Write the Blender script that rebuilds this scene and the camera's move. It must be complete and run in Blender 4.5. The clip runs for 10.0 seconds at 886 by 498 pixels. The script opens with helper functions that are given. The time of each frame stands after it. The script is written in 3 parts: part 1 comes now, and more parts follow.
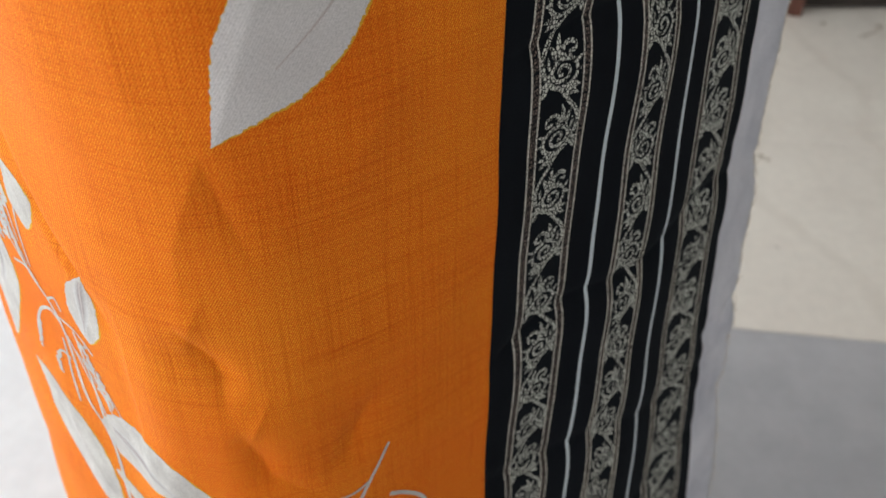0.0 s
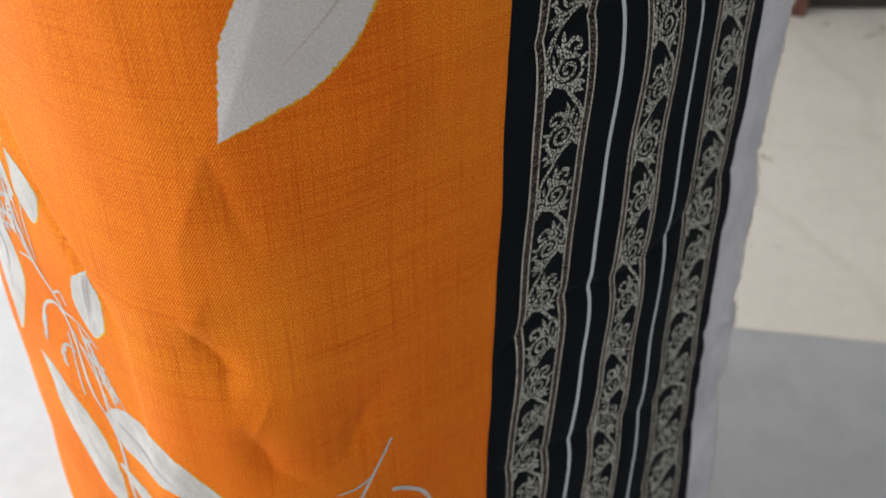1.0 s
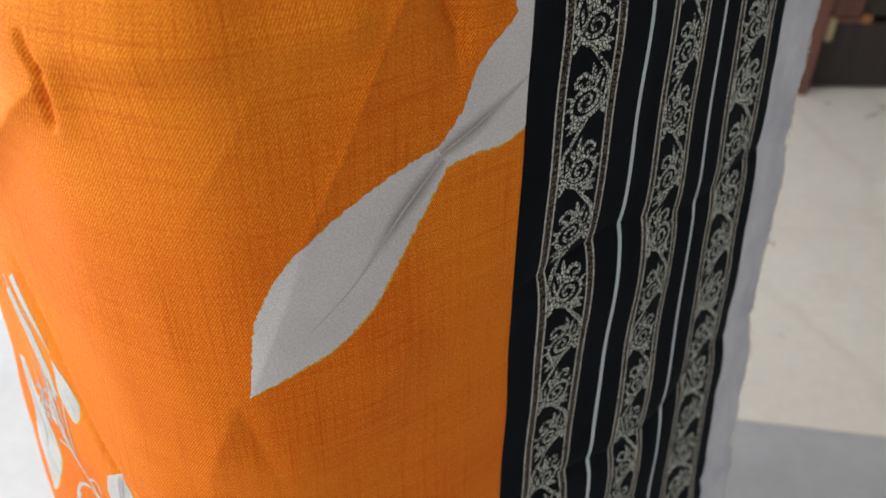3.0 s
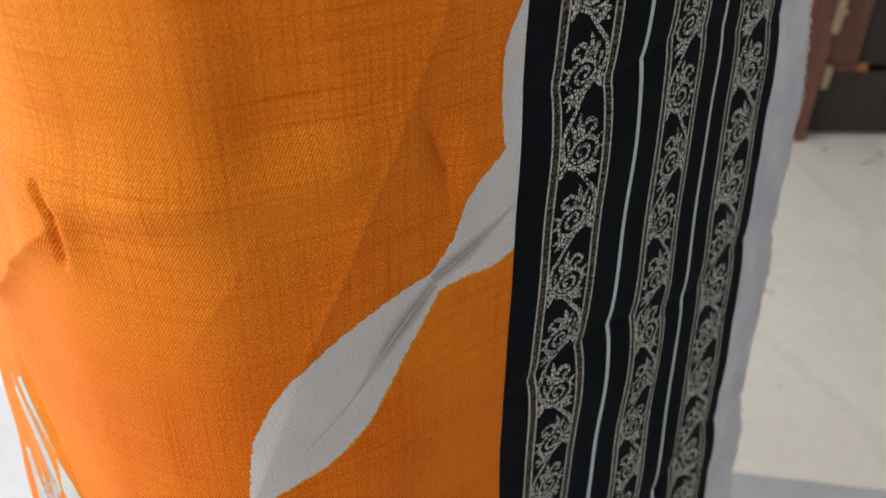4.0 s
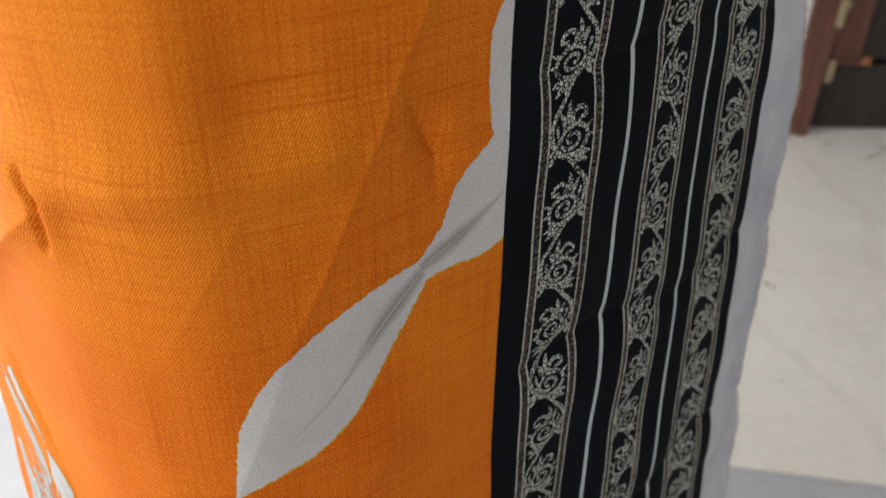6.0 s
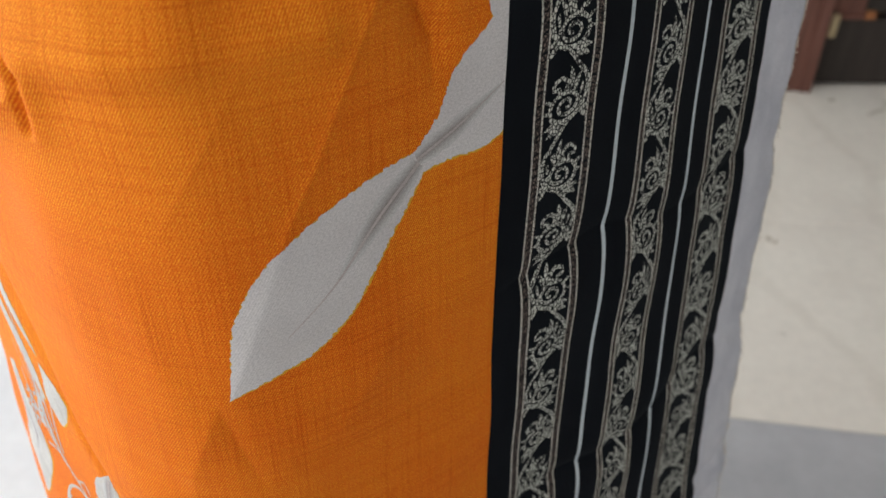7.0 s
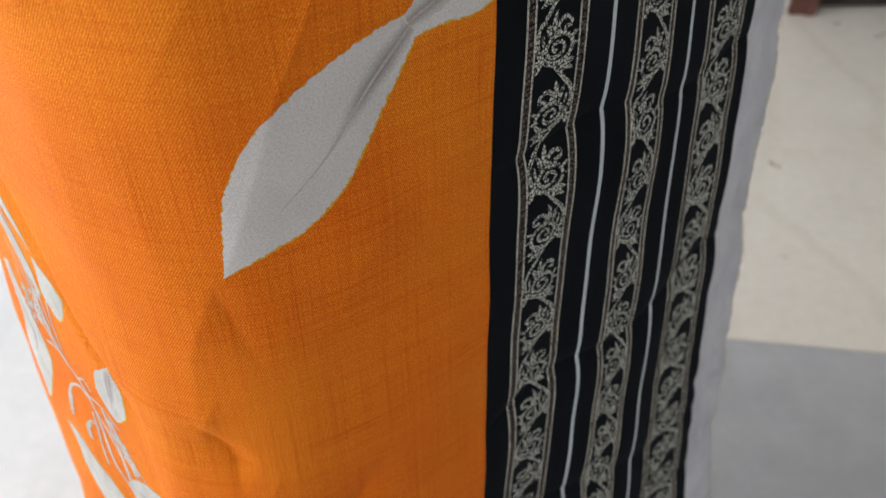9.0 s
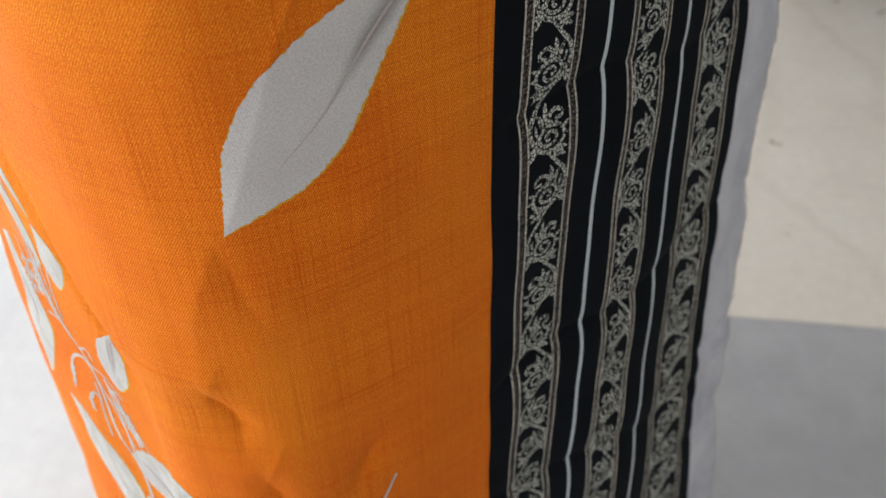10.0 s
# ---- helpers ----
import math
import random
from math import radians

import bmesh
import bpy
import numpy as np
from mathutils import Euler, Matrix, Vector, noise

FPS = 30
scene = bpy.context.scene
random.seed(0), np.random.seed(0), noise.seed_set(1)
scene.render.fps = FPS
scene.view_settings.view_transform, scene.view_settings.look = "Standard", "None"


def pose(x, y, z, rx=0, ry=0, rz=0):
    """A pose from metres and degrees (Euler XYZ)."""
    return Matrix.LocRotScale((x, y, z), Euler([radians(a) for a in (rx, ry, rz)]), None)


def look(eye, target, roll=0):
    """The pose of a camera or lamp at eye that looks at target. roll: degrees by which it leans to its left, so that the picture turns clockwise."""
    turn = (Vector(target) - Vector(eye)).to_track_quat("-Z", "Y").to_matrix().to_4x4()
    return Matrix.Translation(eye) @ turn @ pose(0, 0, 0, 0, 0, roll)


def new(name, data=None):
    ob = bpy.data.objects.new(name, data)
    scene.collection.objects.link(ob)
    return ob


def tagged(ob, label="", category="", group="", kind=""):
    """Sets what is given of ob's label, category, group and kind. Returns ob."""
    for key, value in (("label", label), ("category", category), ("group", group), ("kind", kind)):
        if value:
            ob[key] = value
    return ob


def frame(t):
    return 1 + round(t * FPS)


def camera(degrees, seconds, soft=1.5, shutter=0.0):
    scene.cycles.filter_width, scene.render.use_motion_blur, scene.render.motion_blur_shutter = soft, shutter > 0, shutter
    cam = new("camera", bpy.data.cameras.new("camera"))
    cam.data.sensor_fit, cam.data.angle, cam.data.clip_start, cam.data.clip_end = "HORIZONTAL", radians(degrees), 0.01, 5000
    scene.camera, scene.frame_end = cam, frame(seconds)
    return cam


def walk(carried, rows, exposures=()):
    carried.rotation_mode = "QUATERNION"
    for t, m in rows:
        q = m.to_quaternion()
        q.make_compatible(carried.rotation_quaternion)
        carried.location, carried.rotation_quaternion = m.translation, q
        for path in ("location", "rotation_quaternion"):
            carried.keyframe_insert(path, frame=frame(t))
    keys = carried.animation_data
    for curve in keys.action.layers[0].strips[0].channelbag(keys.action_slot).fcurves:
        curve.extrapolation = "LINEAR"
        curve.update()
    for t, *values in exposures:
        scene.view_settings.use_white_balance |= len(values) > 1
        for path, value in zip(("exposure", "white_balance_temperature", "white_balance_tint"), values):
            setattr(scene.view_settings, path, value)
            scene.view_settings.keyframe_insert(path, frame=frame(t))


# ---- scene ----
cam = camera(55.6, 10.0, soft=1.6)
cam.data.dof.use_dof = True
cam.data.dof.focus_distance = 0.258
cam.data.dof.aperture_fstop = 14.0
METRES, EYE, TILT, LEAN, TURN = 0.2, 0.72, -40.0, 0.0, 0.0
ROWS = [
    (0.0, 0.0, 0.0, 0.0, 0.0, 0.0, 0.0),
    (0.5, 0.0026, -0.0028, 0.0043, 0.02, -0.03, -0.16),
    (1.0, -0.005, -0.0062, -0.0031, 0.08, -0.11, -0.38),
    (1.5, -0.0038, -0.0155, 0.0314, 0.17, -0.03, -0.6),
    (2.0, -0.0221, -0.032, 0.0531, 0.32, -0.05, -0.8),
    (2.5, -0.0308, -0.0805, 0.1532, 0.53, 0.53, -0.96),
    (3.0, -0.0108, -0.1403, 0.2983, 0.6, 2.67, -0.92),
    (4.5, 0.0068, -0.2162, 0.4593, 0.84, 4.93, -1.1),
    (5.0, 0.0137, -0.2215, 0.488, 0.85, 4.98, -1.16),
    (6.5, 0.032, -0.1664, 0.3587, 1.13, 3.71, -0.92),
    (7.0, 0.0328, -0.1462, 0.3075, 1.11, 2.53, -0.73),
    (7.5, 0.0318, -0.1449, 0.2788, 1.2, 1.51, -0.36),
    (8.0, 0.035, -0.1321, 0.2465, 1.19, 0.62, -0.24),
    (8.5, 0.0402, -0.1228, 0.2179, 1.21, -0.73, -0.14),
    (9.0, 0.0434, -0.118, 0.2018, 1.27, -1.28, 0.23),
    (9.5, 0.0349, -0.1331, 0.2329, 1.19, -1.3, 0.46),
    (10.0, 0.0411, -0.1093, 0.1504, 1.31, -1.95, 1.04),
]
walk(cam, [(t, pose(0, 0, EYE, TILT, LEAN, TURN) @ pose(METRES * x, METRES * y, METRES * z, 90 + pitch, roll, yaw)) for t, x, y, z, yaw, pitch, roll in ROWS])

# ---- light: one big window beside the cloth, and an added front fill lamp ----
scene.view_settings.exposure = 0.0
world = bpy.data.worlds.new("sky")
scene.world = world
world.use_nodes = True
wn = world.node_tree.nodes
sky = wn.new("ShaderNodeTexSky")
sky.sky_type, sky.sun_disc = "NISHITA", False
sky.sun_elevation, sky.sun_rotation = radians(38), radians(200)
wn["Background"].inputs["Strength"].default_value = 0.08
world.node_tree.links.new(sky.outputs["Color"], wn["Background"].inputs["Color"])
sun = new("sun", bpy.data.lights.new("sun", "SUN"))
sun.data.energy, sun.data.angle, sun.data.color = 1.0, radians(12), (1.0, 0.96, 0.9)
sun.matrix_world = look((0, -3, 4), (0, 0, 0))
WIN_X, WIN_Y0, WIN_Y1, WIN_Z0, WIN_Z1 = -1.5, -1.0, 1.4, 0.12, 1.85
daylight = new("window_daylight", bpy.data.lights.new("window_daylight", "AREA"))
daylight.data.shape = "RECTANGLE"
daylight.data.size, daylight.data.size_y = WIN_Y1 - WIN_Y0 - 0.1, WIN_Z1 - WIN_Z0 - 0.1
daylight.data.energy, daylight.data.color = 40.5, (0.95, 0.985, 0.985)
daylight.matrix_world = look((WIN_X - 0.02, (WIN_Y0 + WIN_Y1) / 2, (WIN_Z0 + WIN_Z1) / 2), (0, (WIN_Y0 + WIN_Y1) / 2, (WIN_Z0 + WIN_Z1) / 2))


SOUTH_X0, SOUTH_X1, SOUTH_Z0, SOUTH_Z1, SOUTH_Y = -1.45, -0.55, 0.12, 1.85, -2.2
# fill lamp, added to brighten the front and right of the cloth
front = new("front_fill_light", bpy.data.lights.new("front_fill_light", "AREA"))
front.data.shape = "RECTANGLE"
front.data.size, front.data.size_y = SOUTH_X1 - SOUTH_X0 - 0.1, SOUTH_Z1 - SOUTH_Z0 - 0.1
front.data.energy, front.data.color = 13.5, (1.0, 0.95, 0.90)
front.matrix_world = look(((SOUTH_X0 + SOUTH_X1) / 2, SOUTH_Y - 0.02, (SOUTH_Z0 + SOUTH_Z1) / 2), ((SOUTH_X0 + SOUTH_X1) / 2, 0, (SOUTH_Z0 + SOUTH_Z1) / 2))


# ---- materials ----
class Mat:
    """A small builder of node materials."""

    def __init__(self, name, rough=0.8, spec=0.3, metal=0.0):
        self.m = bpy.data.materials.new(name)
        self.m.use_nodes = True
        self.t = self.m.node_tree
        self.b = self.t.nodes["Principled BSDF"]
        self.b.inputs["Roughness"].default_value = rough
        self.b.inputs["Specular IOR Level"].default_value = spec
        self.b.inputs["Metallic"].default_value = metal

    def node(self, kind, **values):
        n = self.t.nodes.new(kind)
        for k, v in values.items():
            n.inputs[k.replace("_", " ")].default_value = v
        return n

    def link(self, a, b):
        self.t.links.new(a, b)

    def coords(self, scale=(1, 1, 1), rot=0.0, uv=True):
        c = self.t.nodes.new("ShaderNodeTexCoord")
        mp = self.t.nodes.new("ShaderNodeMapping")
        mp.inputs["Scale"].default_value = scale
        mp.inputs["Rotation"].default_value = (0, 0, radians(rot))
        self.link(c.outputs["UV" if uv else "Object"], mp.inputs["Vector"])
        return mp.outputs["Vector"]

    def noise(self, vec, scale, detail=3.0, rough=0.55):
        n = self.node("ShaderNodeTexNoise", Scale=scale, Detail=detail, Roughness=rough)
        self.link(vec, n.inputs["Vector"])
        return n.outputs["Fac"]

    def ramp(self, fac, stops):
        r = self.t.nodes.new("ShaderNodeValToRGB")
        e = r.color_ramp.elements
        while len(e) < len(stops):
            e.new(0.5)
        for el, (p, c) in zip(e, stops):
            el.position, el.color = p, (*c, 1)
        self.link(fac, r.inputs["Fac"])
        return r.outputs["Color"]

    def mix(self, a, b, fac, kind="MIX"):
        n = self.t.nodes.new("ShaderNodeMix")
        n.data_type, n.blend_type = "RGBA", kind
        for value, sock in ((a, n.inputs[6]), (b, n.inputs[7]), (fac, n.inputs[0])):
            if isinstance(value, bpy.types.NodeSocket):
                self.link(value, sock)
            else:
                sock.default_value = (*value, 1) if isinstance(value, tuple) else value
        return n.outputs[2]

    def math(self, op, a, b=0.0):
        n = self.t.nodes.new("ShaderNodeMath")
        n.operation = op
        for value, sock in ((a, n.inputs[0]), (b, n.inputs[1])):
            if isinstance(value, bpy.types.NodeSocket):
                self.link(value, sock)
            else:
                sock.default_value = value
        return n.outputs[0]

    def wave(self, vec, scale, distortion=0.0, detail=2.0, dscale=1.0):
        n = self.node("ShaderNodeTexWave", Scale=scale, Distortion=distortion, Detail=detail)
        n.inputs["Detail Scale"].default_value = dscale
        self.link(vec, n.inputs["Vector"])
        return n.outputs["Fac"]

    def done(self, color, bump=None, strength=0.2, distance=0.0003, rough=None):
        if isinstance(color, tuple):
            self.b.inputs["Base Color"].default_value = (*color, 1)
        else:
            self.link(color, self.b.inputs["Base Color"])
        if bump is not None:
            n = self.node("ShaderNodeBump", Strength=strength, Distance=distance)
            self.link(bump, n.inputs["Height"])
            self.link(n.outputs["Normal"], self.b.inputs["Normal"])
        if rough is not None:
            self.link(rough, self.b.inputs["Roughness"])
        return self.m


def weave(m, pitch=0.00078):
    """Twill lines and slubs on the cloth's own metres: (twill, slub across, slub along, patches)."""
    v = m.coords((1, 1, 1), 32)
    twill = m.wave(v, 0.314 / pitch, 0.45, 2.0, 0.8)
    across = m.noise(m.coords((9, 1900, 1)), 1.0, 2.0, 0.7)
    along = m.noise(m.coords((1900, 9, 1)), 1.0, 2.0, 0.7)
    patches = m.noise(m.coords((24, 20, 1)), 1.0, 4.0, 0.65)
    return twill, across, along, patches


def orange_cloth():
    """Shot silk: red-orange warp under a yellower weft, with uneven reddish slubs both ways."""
    m = Mat("orange_silk", 0.6, 0.08)
    twill, across, along, patches = weave(m)
    grain = m.noise(m.coords((1700, 2300, 1), 32), 1.0, 2.0, 0.7)
    even = m.ramp(m.noise(m.coords((7, 9, 1)), 1.0, 2.0), [(0.38, (0.26, 0.26, 0.26)), (0.62, (0.44, 0.44, 0.44))])
    thread = m.math("ADD", m.math("MULTIPLY", twill, even), m.math("ADD", m.math("MULTIPLY", grain, 1.6), -0.48))
    base = m.ramp(thread, [(0.12, (0.58, 0.052, 0.003)), (0.44, (0.78, 0.120, 0.008)), (0.82, (0.95, 0.42, 0.03))])
    weft = m.noise(m.coords((16, 620, 1)), 1.0, 3.0, 0.75)
    warp = m.noise(m.coords((620, 10, 1)), 1.0, 3.0, 0.75)
    slub = m.mix(m.ramp(across, [(0.36, (0.86, 0.66, 0.5)), (0.52, (1, 1, 1))]), m.ramp(along, [(0.36, (0.86, 0.66, 0.5)), (0.52, (1, 1, 1))]), 1.0, "MULTIPLY")
    thick = m.mix(m.ramp(weft, [(0.34, (0.88, 0.62, 0.5)), (0.46, (1, 1, 1))]), m.ramp(warp, [(0.34, (0.88, 0.64, 0.5)), (0.46, (1, 1, 1))]), 1.0, "MULTIPLY")
    region = m.ramp(m.noise(m.coords((12, 30, 1)), 1.0, 3.0), [(0.35, (0.40, 0.40, 0.40)), (0.65, (0.92, 0.92, 0.92))])
    base = m.mix(base, slub, region, "MULTIPLY")
    base = m.mix(base, thick, region, "MULTIPLY")
    base = m.mix(base, m.ramp(patches, [(0.3, (0.96, 0.89, 0.85)), (0.7, (1.0, 1.03, 1.02))]), 0.9, "MULTIPLY")
    height = m.math("ADD", m.math("MULTIPLY", thread, 1.2), m.math("ADD", across, along))
    made = m.done(base, height, 0.22, 0.0003)
    # the soft yellow gloss of the weft
    gloss = m.t.nodes.new("ShaderNodeBsdfAnisotropic")
    gloss.inputs["Color"].default_value = (1.0, 0.60, 0.035, 1)
    gloss.inputs["Roughness"].default_value = 0.6
    m.link(m.b.inputs["Normal"].links[0].from_socket, gloss.inputs["Normal"])
    blend = m.t.nodes.new("ShaderNodeMixShader")
    blend.inputs[0].default_value = 0.085
    m.link(m.b.outputs[0], blend.inputs[1])
    m.link(gloss.outputs[0], blend.inputs[2])
    m.link(blend.outputs[0], m.t.nodes["Material Output"].inputs["Surface"])
    return made


def print_cloth(name, light, dark, fleck=0.5, rough=0.8, spec=0.15, mottle=1.0):
    m = Mat(name, rough, spec)
    twill, across, along, patches = weave(m)
    base = m.ramp(twill, [(0.1, tuple(c * 0.93 for c in light)), (0.9, light)])
    if mottle > 1:
        patches = m.noise(m.coords((24 * mottle, 14 * mottle, 1), 20), 1.0, 4.0, 0.65)
    base = m.mix(base, dark, m.math("MULTIPLY", m.ramp(patches, [(0.35, (1, 1, 1)), (0.65, (0, 0, 0))]), fleck))
    grain = m.noise(m.coords((1300, 1600, 1)), 1.0, 2.0, 0.7)
    base = m.mix(base, m.ramp(grain, [(0.32, (0.70, 0.70, 0.71)), (0.62, (1, 1, 1))]), 0.8, "MULTIPLY")
    return m.done(base, m.math("ADD", twill, across), 0.25, 0.00015)


def crackle(name, light, dark, scale=420.0, width=0.10):
    """Cream dye, broken by fine dark cracks."""
    m = Mat(name, 0.75, 0.2)
    v = m.node("ShaderNodeTexVoronoi", Scale=scale)
    v.feature = "DISTANCE_TO_EDGE"
    n = m.node("ShaderNodeTexNoise", Scale=300.0, Detail=2.0)
    c = m.coords((1, 0.8, 1), 25)
    m.link(c, n.inputs["Vector"])
    m.link(m.mix(c, n.outputs["Color"], 0.0012), v.inputs["Vector"])
    cracks = m.ramp(v.outputs["Distance"], [(width * 0.35, (0, 0, 0)), (width, (1, 1, 1))])
    tone = m.ramp(m.noise(m.coords(), 260.0), [(0.3, tuple(q * 0.7 for q in light)), (0.65, light)])
    return m.done(m.mix(dark, tone, cracks))


def marble(name, light, dark, vein, rough=0.35):
    m = Mat(name, rough, 0.4)
    oi = m.t.nodes.new("ShaderNodeObjectInfo")
    v = m.t.nodes.new("ShaderNodeVectorMath")
    c = m.t.nodes.new("ShaderNodeTexCoord")
    m.link(c.outputs["Object"], v.inputs[0])
    off = m.t.nodes.new("ShaderNodeCombineXYZ")
    m.link(m.math("MULTIPLY", oi.outputs["Random"], 9.0), off.inputs[0])
    m.link(off.outputs[0], v.inputs[1])
    vec = v.outputs[0]
    cloud = m.noise(vec, 5.0, 6.0, 0.6)
    fine = m.noise(vec, 60.0, 3.0)
    base = m.mix(dark, light, m.ramp(cloud, [(0.32, (0, 0, 0)), (0.62, (1, 1, 1))]))
    w = m.node("ShaderNodeTexWave", Scale=1.6, Distortion=9.0, Detail=4.0)
    m.link(vec, w.inputs["Vector"])
    base = m.mix(base, vein, m.ramp(w.outputs["Fac"], [(0.0, (0.14, 0.14, 0.14)), (0.12, (0, 0, 0))]))
    spots = m.noise(vec, 34.0, 2.0)
    base = m.mix(base, (0.30, 0.25, 0.19), m.ramp(spots, [(0.74, (0, 0, 0)), (0.80, (0.35, 0.35, 0.35))]))
    base = m.mix(base, m.ramp(fine, [(0.3, (0.94, 0.94, 0.94)), (0.7, (1, 1, 1))]), 1.0, "MULTIPLY")
    return m.done(base, fine, 0.05, 0.0005, rough=m.ramp(cloud, [(0.3, (rough + 0.12,) * 3), (0.7, (rough,) * 3)]))


def wood(name, light, dark, rough=0.5):
    m = Mat(name, rough, 0.35)
    g = m.noise(m.coords((90, 90, 6), uv=False), 1.0, 4.0, 0.6)
    big = m.noise(m.coords((7, 7, 2), uv=False), 1.0, 3.0)
    base = m.mix(dark, light, m.ramp(g, [(0.3, (0, 0, 0)), (0.7, (1, 1, 1))]))
    base = m.mix(base, m.ramp(big, [(0.3, (0.7, 0.7, 0.7)), (0.7, (1, 1, 1))]), 0.8, "MULTIPLY")
    return m.done(base, g, 0.2, 0.0006)


def plain(name, color, rough=0.8, spec=0.3, metal=0.0, scale=20.0, depth=0.12, uv=False):
    m = Mat(name, rough, spec, metal)
    n = m.noise(m.coords(uv=uv), scale, 4.0)
    base = m.ramp(n, [(0.3, tuple(c * (1 - depth) for c in color)), (0.7, color)])
    return m.done(base, n, 0.1, 0.0008)


ORANGE = orange_cloth()
BLACK = print_cloth("black_dye", (0.0085, 0.0105, 0.014), (0.005, 0.0062, 0.0085), 0.6, 0.8, 0.06)
SELVAGE = print_cloth("undyed_white", (0.72, 0.72, 0.78), (0.50, 0.51, 0.58), 0.8, mottle=1.6)
LEAF = print_cloth("printed_white", (0.74, 0.715, 0.72), (0.60, 0.57, 0.57), 0.7)
LEAF_PALE = print_cloth("printed_pale", (0.68, 0.66, 0.63), (0.47, 0.445, 0.43), 0.9, mottle=4.0)
VEIN = print_cloth("printed_vein", (0.47, 0.405, 0.395), (0.63, 0.57, 0.56), 0.8)
VEIN_STEPS = [print_cloth("printed_vein_wash", tuple(0.72 - 0.062 * k - 0.012 * k * j for j in (0.4, 1.0, 1.1)), tuple(0.60 - 0.052 * k - 0.012 * k * j for j in (0.4, 1.0, 1.1)), 0.8, mottle=3.0)
              for k in range(1, 6)]
RIM = print_cloth("printed_yellow", (0.80, 0.46, 0.05), (0.75, 0.36, 0.02), 0.5)
CREAM = crackle("cream_scroll", (0.70, 0.71, 0.645), (0.008, 0.009, 0.011), 820.0, 0.18)
GUARD = crackle("cream_guard", (0.70, 0.68, 0.60), (0.12, 0.11, 0.10), 900.0, 0.10)
BEAD = crackle("brown_bead", (0.24, 0.18, 0.155), (0.008, 0.007, 0.008), 1000.0, 0.27)
LINE = print_cloth("pale_line", (0.64, 0.71, 0.75), (0.54, 0.60, 0.64), 0.5)
THREAD = plain("white_thread", (0.60, 0.54, 0.47), 0.9)
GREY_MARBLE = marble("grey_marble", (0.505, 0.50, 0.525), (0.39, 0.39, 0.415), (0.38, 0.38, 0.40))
CREAM_MARBLE = marble("cream_marble", (0.89, 0.83, 0.76), (0.82, 0.755, 0.69), (0.58, 0.51, 0.43), 0.45)
# paler copy of the floor marble; strong daylight is put into its colour
LIT_MARBLE = marble("lit_marble", (0.80, 0.80, 0.82), (0.72, 0.72, 0.745), (0.70, 0.70, 0.73))
STAIN = plain("brown_stain", (0.56, 0.48, 0.38), 0.8, scale=300.0, depth=0.3)
GROUT = plain("grout", (0.42, 0.39, 0.35), 0.9, scale=200.0)
WALL = plain("wall_paint", (0.78, 0.77, 0.74), 0.9, scale=6.0, depth=0.06)
CEIL = plain("ceiling_paint", (0.82, 0.82, 0.80), 0.9, scale=5.0, depth=0.05)
RED_WOOD = wood("red_brown_wood", (0.20, 0.085, 0.062), (0.11, 0.045, 0.034))
DARK_WOOD = wood("dark_wood", (0.045, 0.034, 0.029), (0.022, 0.017, 0.015))
BRASS = plain("worn_brass", (0.52, 0.42, 0.26), 0.42, 0.5, 0.6, 60.0, 0.3)
RUST = plain("orange_paint_spot", (0.33, 0.13, 0.05), 0.7, scale=80.0, depth=0.3)


# ---- building helpers ----
def part(name, bm, material, parent, label=""):
    """Links a bmesh as one mesh object under a thing or a part."""
    me = bpy.data.meshes.new(name)
    bm.to_mesh(me)
    bm.free()
    me.materials.append(material)
    ob = new(name, me)
    ob.parent = parent
    return tagged(ob, label)


def box(x0, x1, y0, y1, z0, z1, bevel=0.0):
    bm = bmesh.new()
    bmesh.ops.create_cube(bm, size=1.0, matrix=Matrix.LocRotScale(((x0 + x1) / 2, (y0 + y1) / 2, (z0 + z1) / 2), None, (x1 - x0, y1 - y0, z1 - z0)))
    if bevel:
        bmesh.ops.bevel(bm, geom=bm.edges[:], offset=bevel, segments=2, affect="EDGES", profile=0.6)
    return bm


def structure(name, bm, material, label, category):
    me = bpy.data.meshes.new(name)
    bm.to_mesh(me)
    bm.free()
    me.materials.append(material)
    return tagged(new(name, me), label, category, kind="structure")


# ---- room ----
ROOM_X0, ROOM_X1, ROOM_Y0, ROOM_Y1, ROOM_H = -1.5, 2.4, -2.2, 1.592, 2.7
T = 0.12
floor = structure("floor", box(ROOM_X0 - T, ROOM_X1 + T, ROOM_Y0 - T, ROOM_Y1 + 0.9, -0.10, -0.004), GROUT, "grey and cream polished marble tile floor", "floor")
structure("ceiling", box(ROOM_X0 - T, ROOM_X1 + T, ROOM_Y0 - T, ROOM_Y1 + T, ROOM_H, ROOM_H + T), CEIL, "plain white painted ceiling", "ceiling")
structure("wall_east", box(ROOM_X1, ROOM_X1 + T, ROOM_Y0, ROOM_Y1, 0, ROOM_H), WALL, "plain off-white painted wall", "wall")


def joined(boxes):
    bm = bmesh.new()
    for b in boxes:
        other = box(*b)
        me = bpy.data.meshes.new("piece")
        other.to_mesh(me)
        other.free()
        bm.from_mesh(me)
        bpy.data.meshes.remove(me)
    return bm


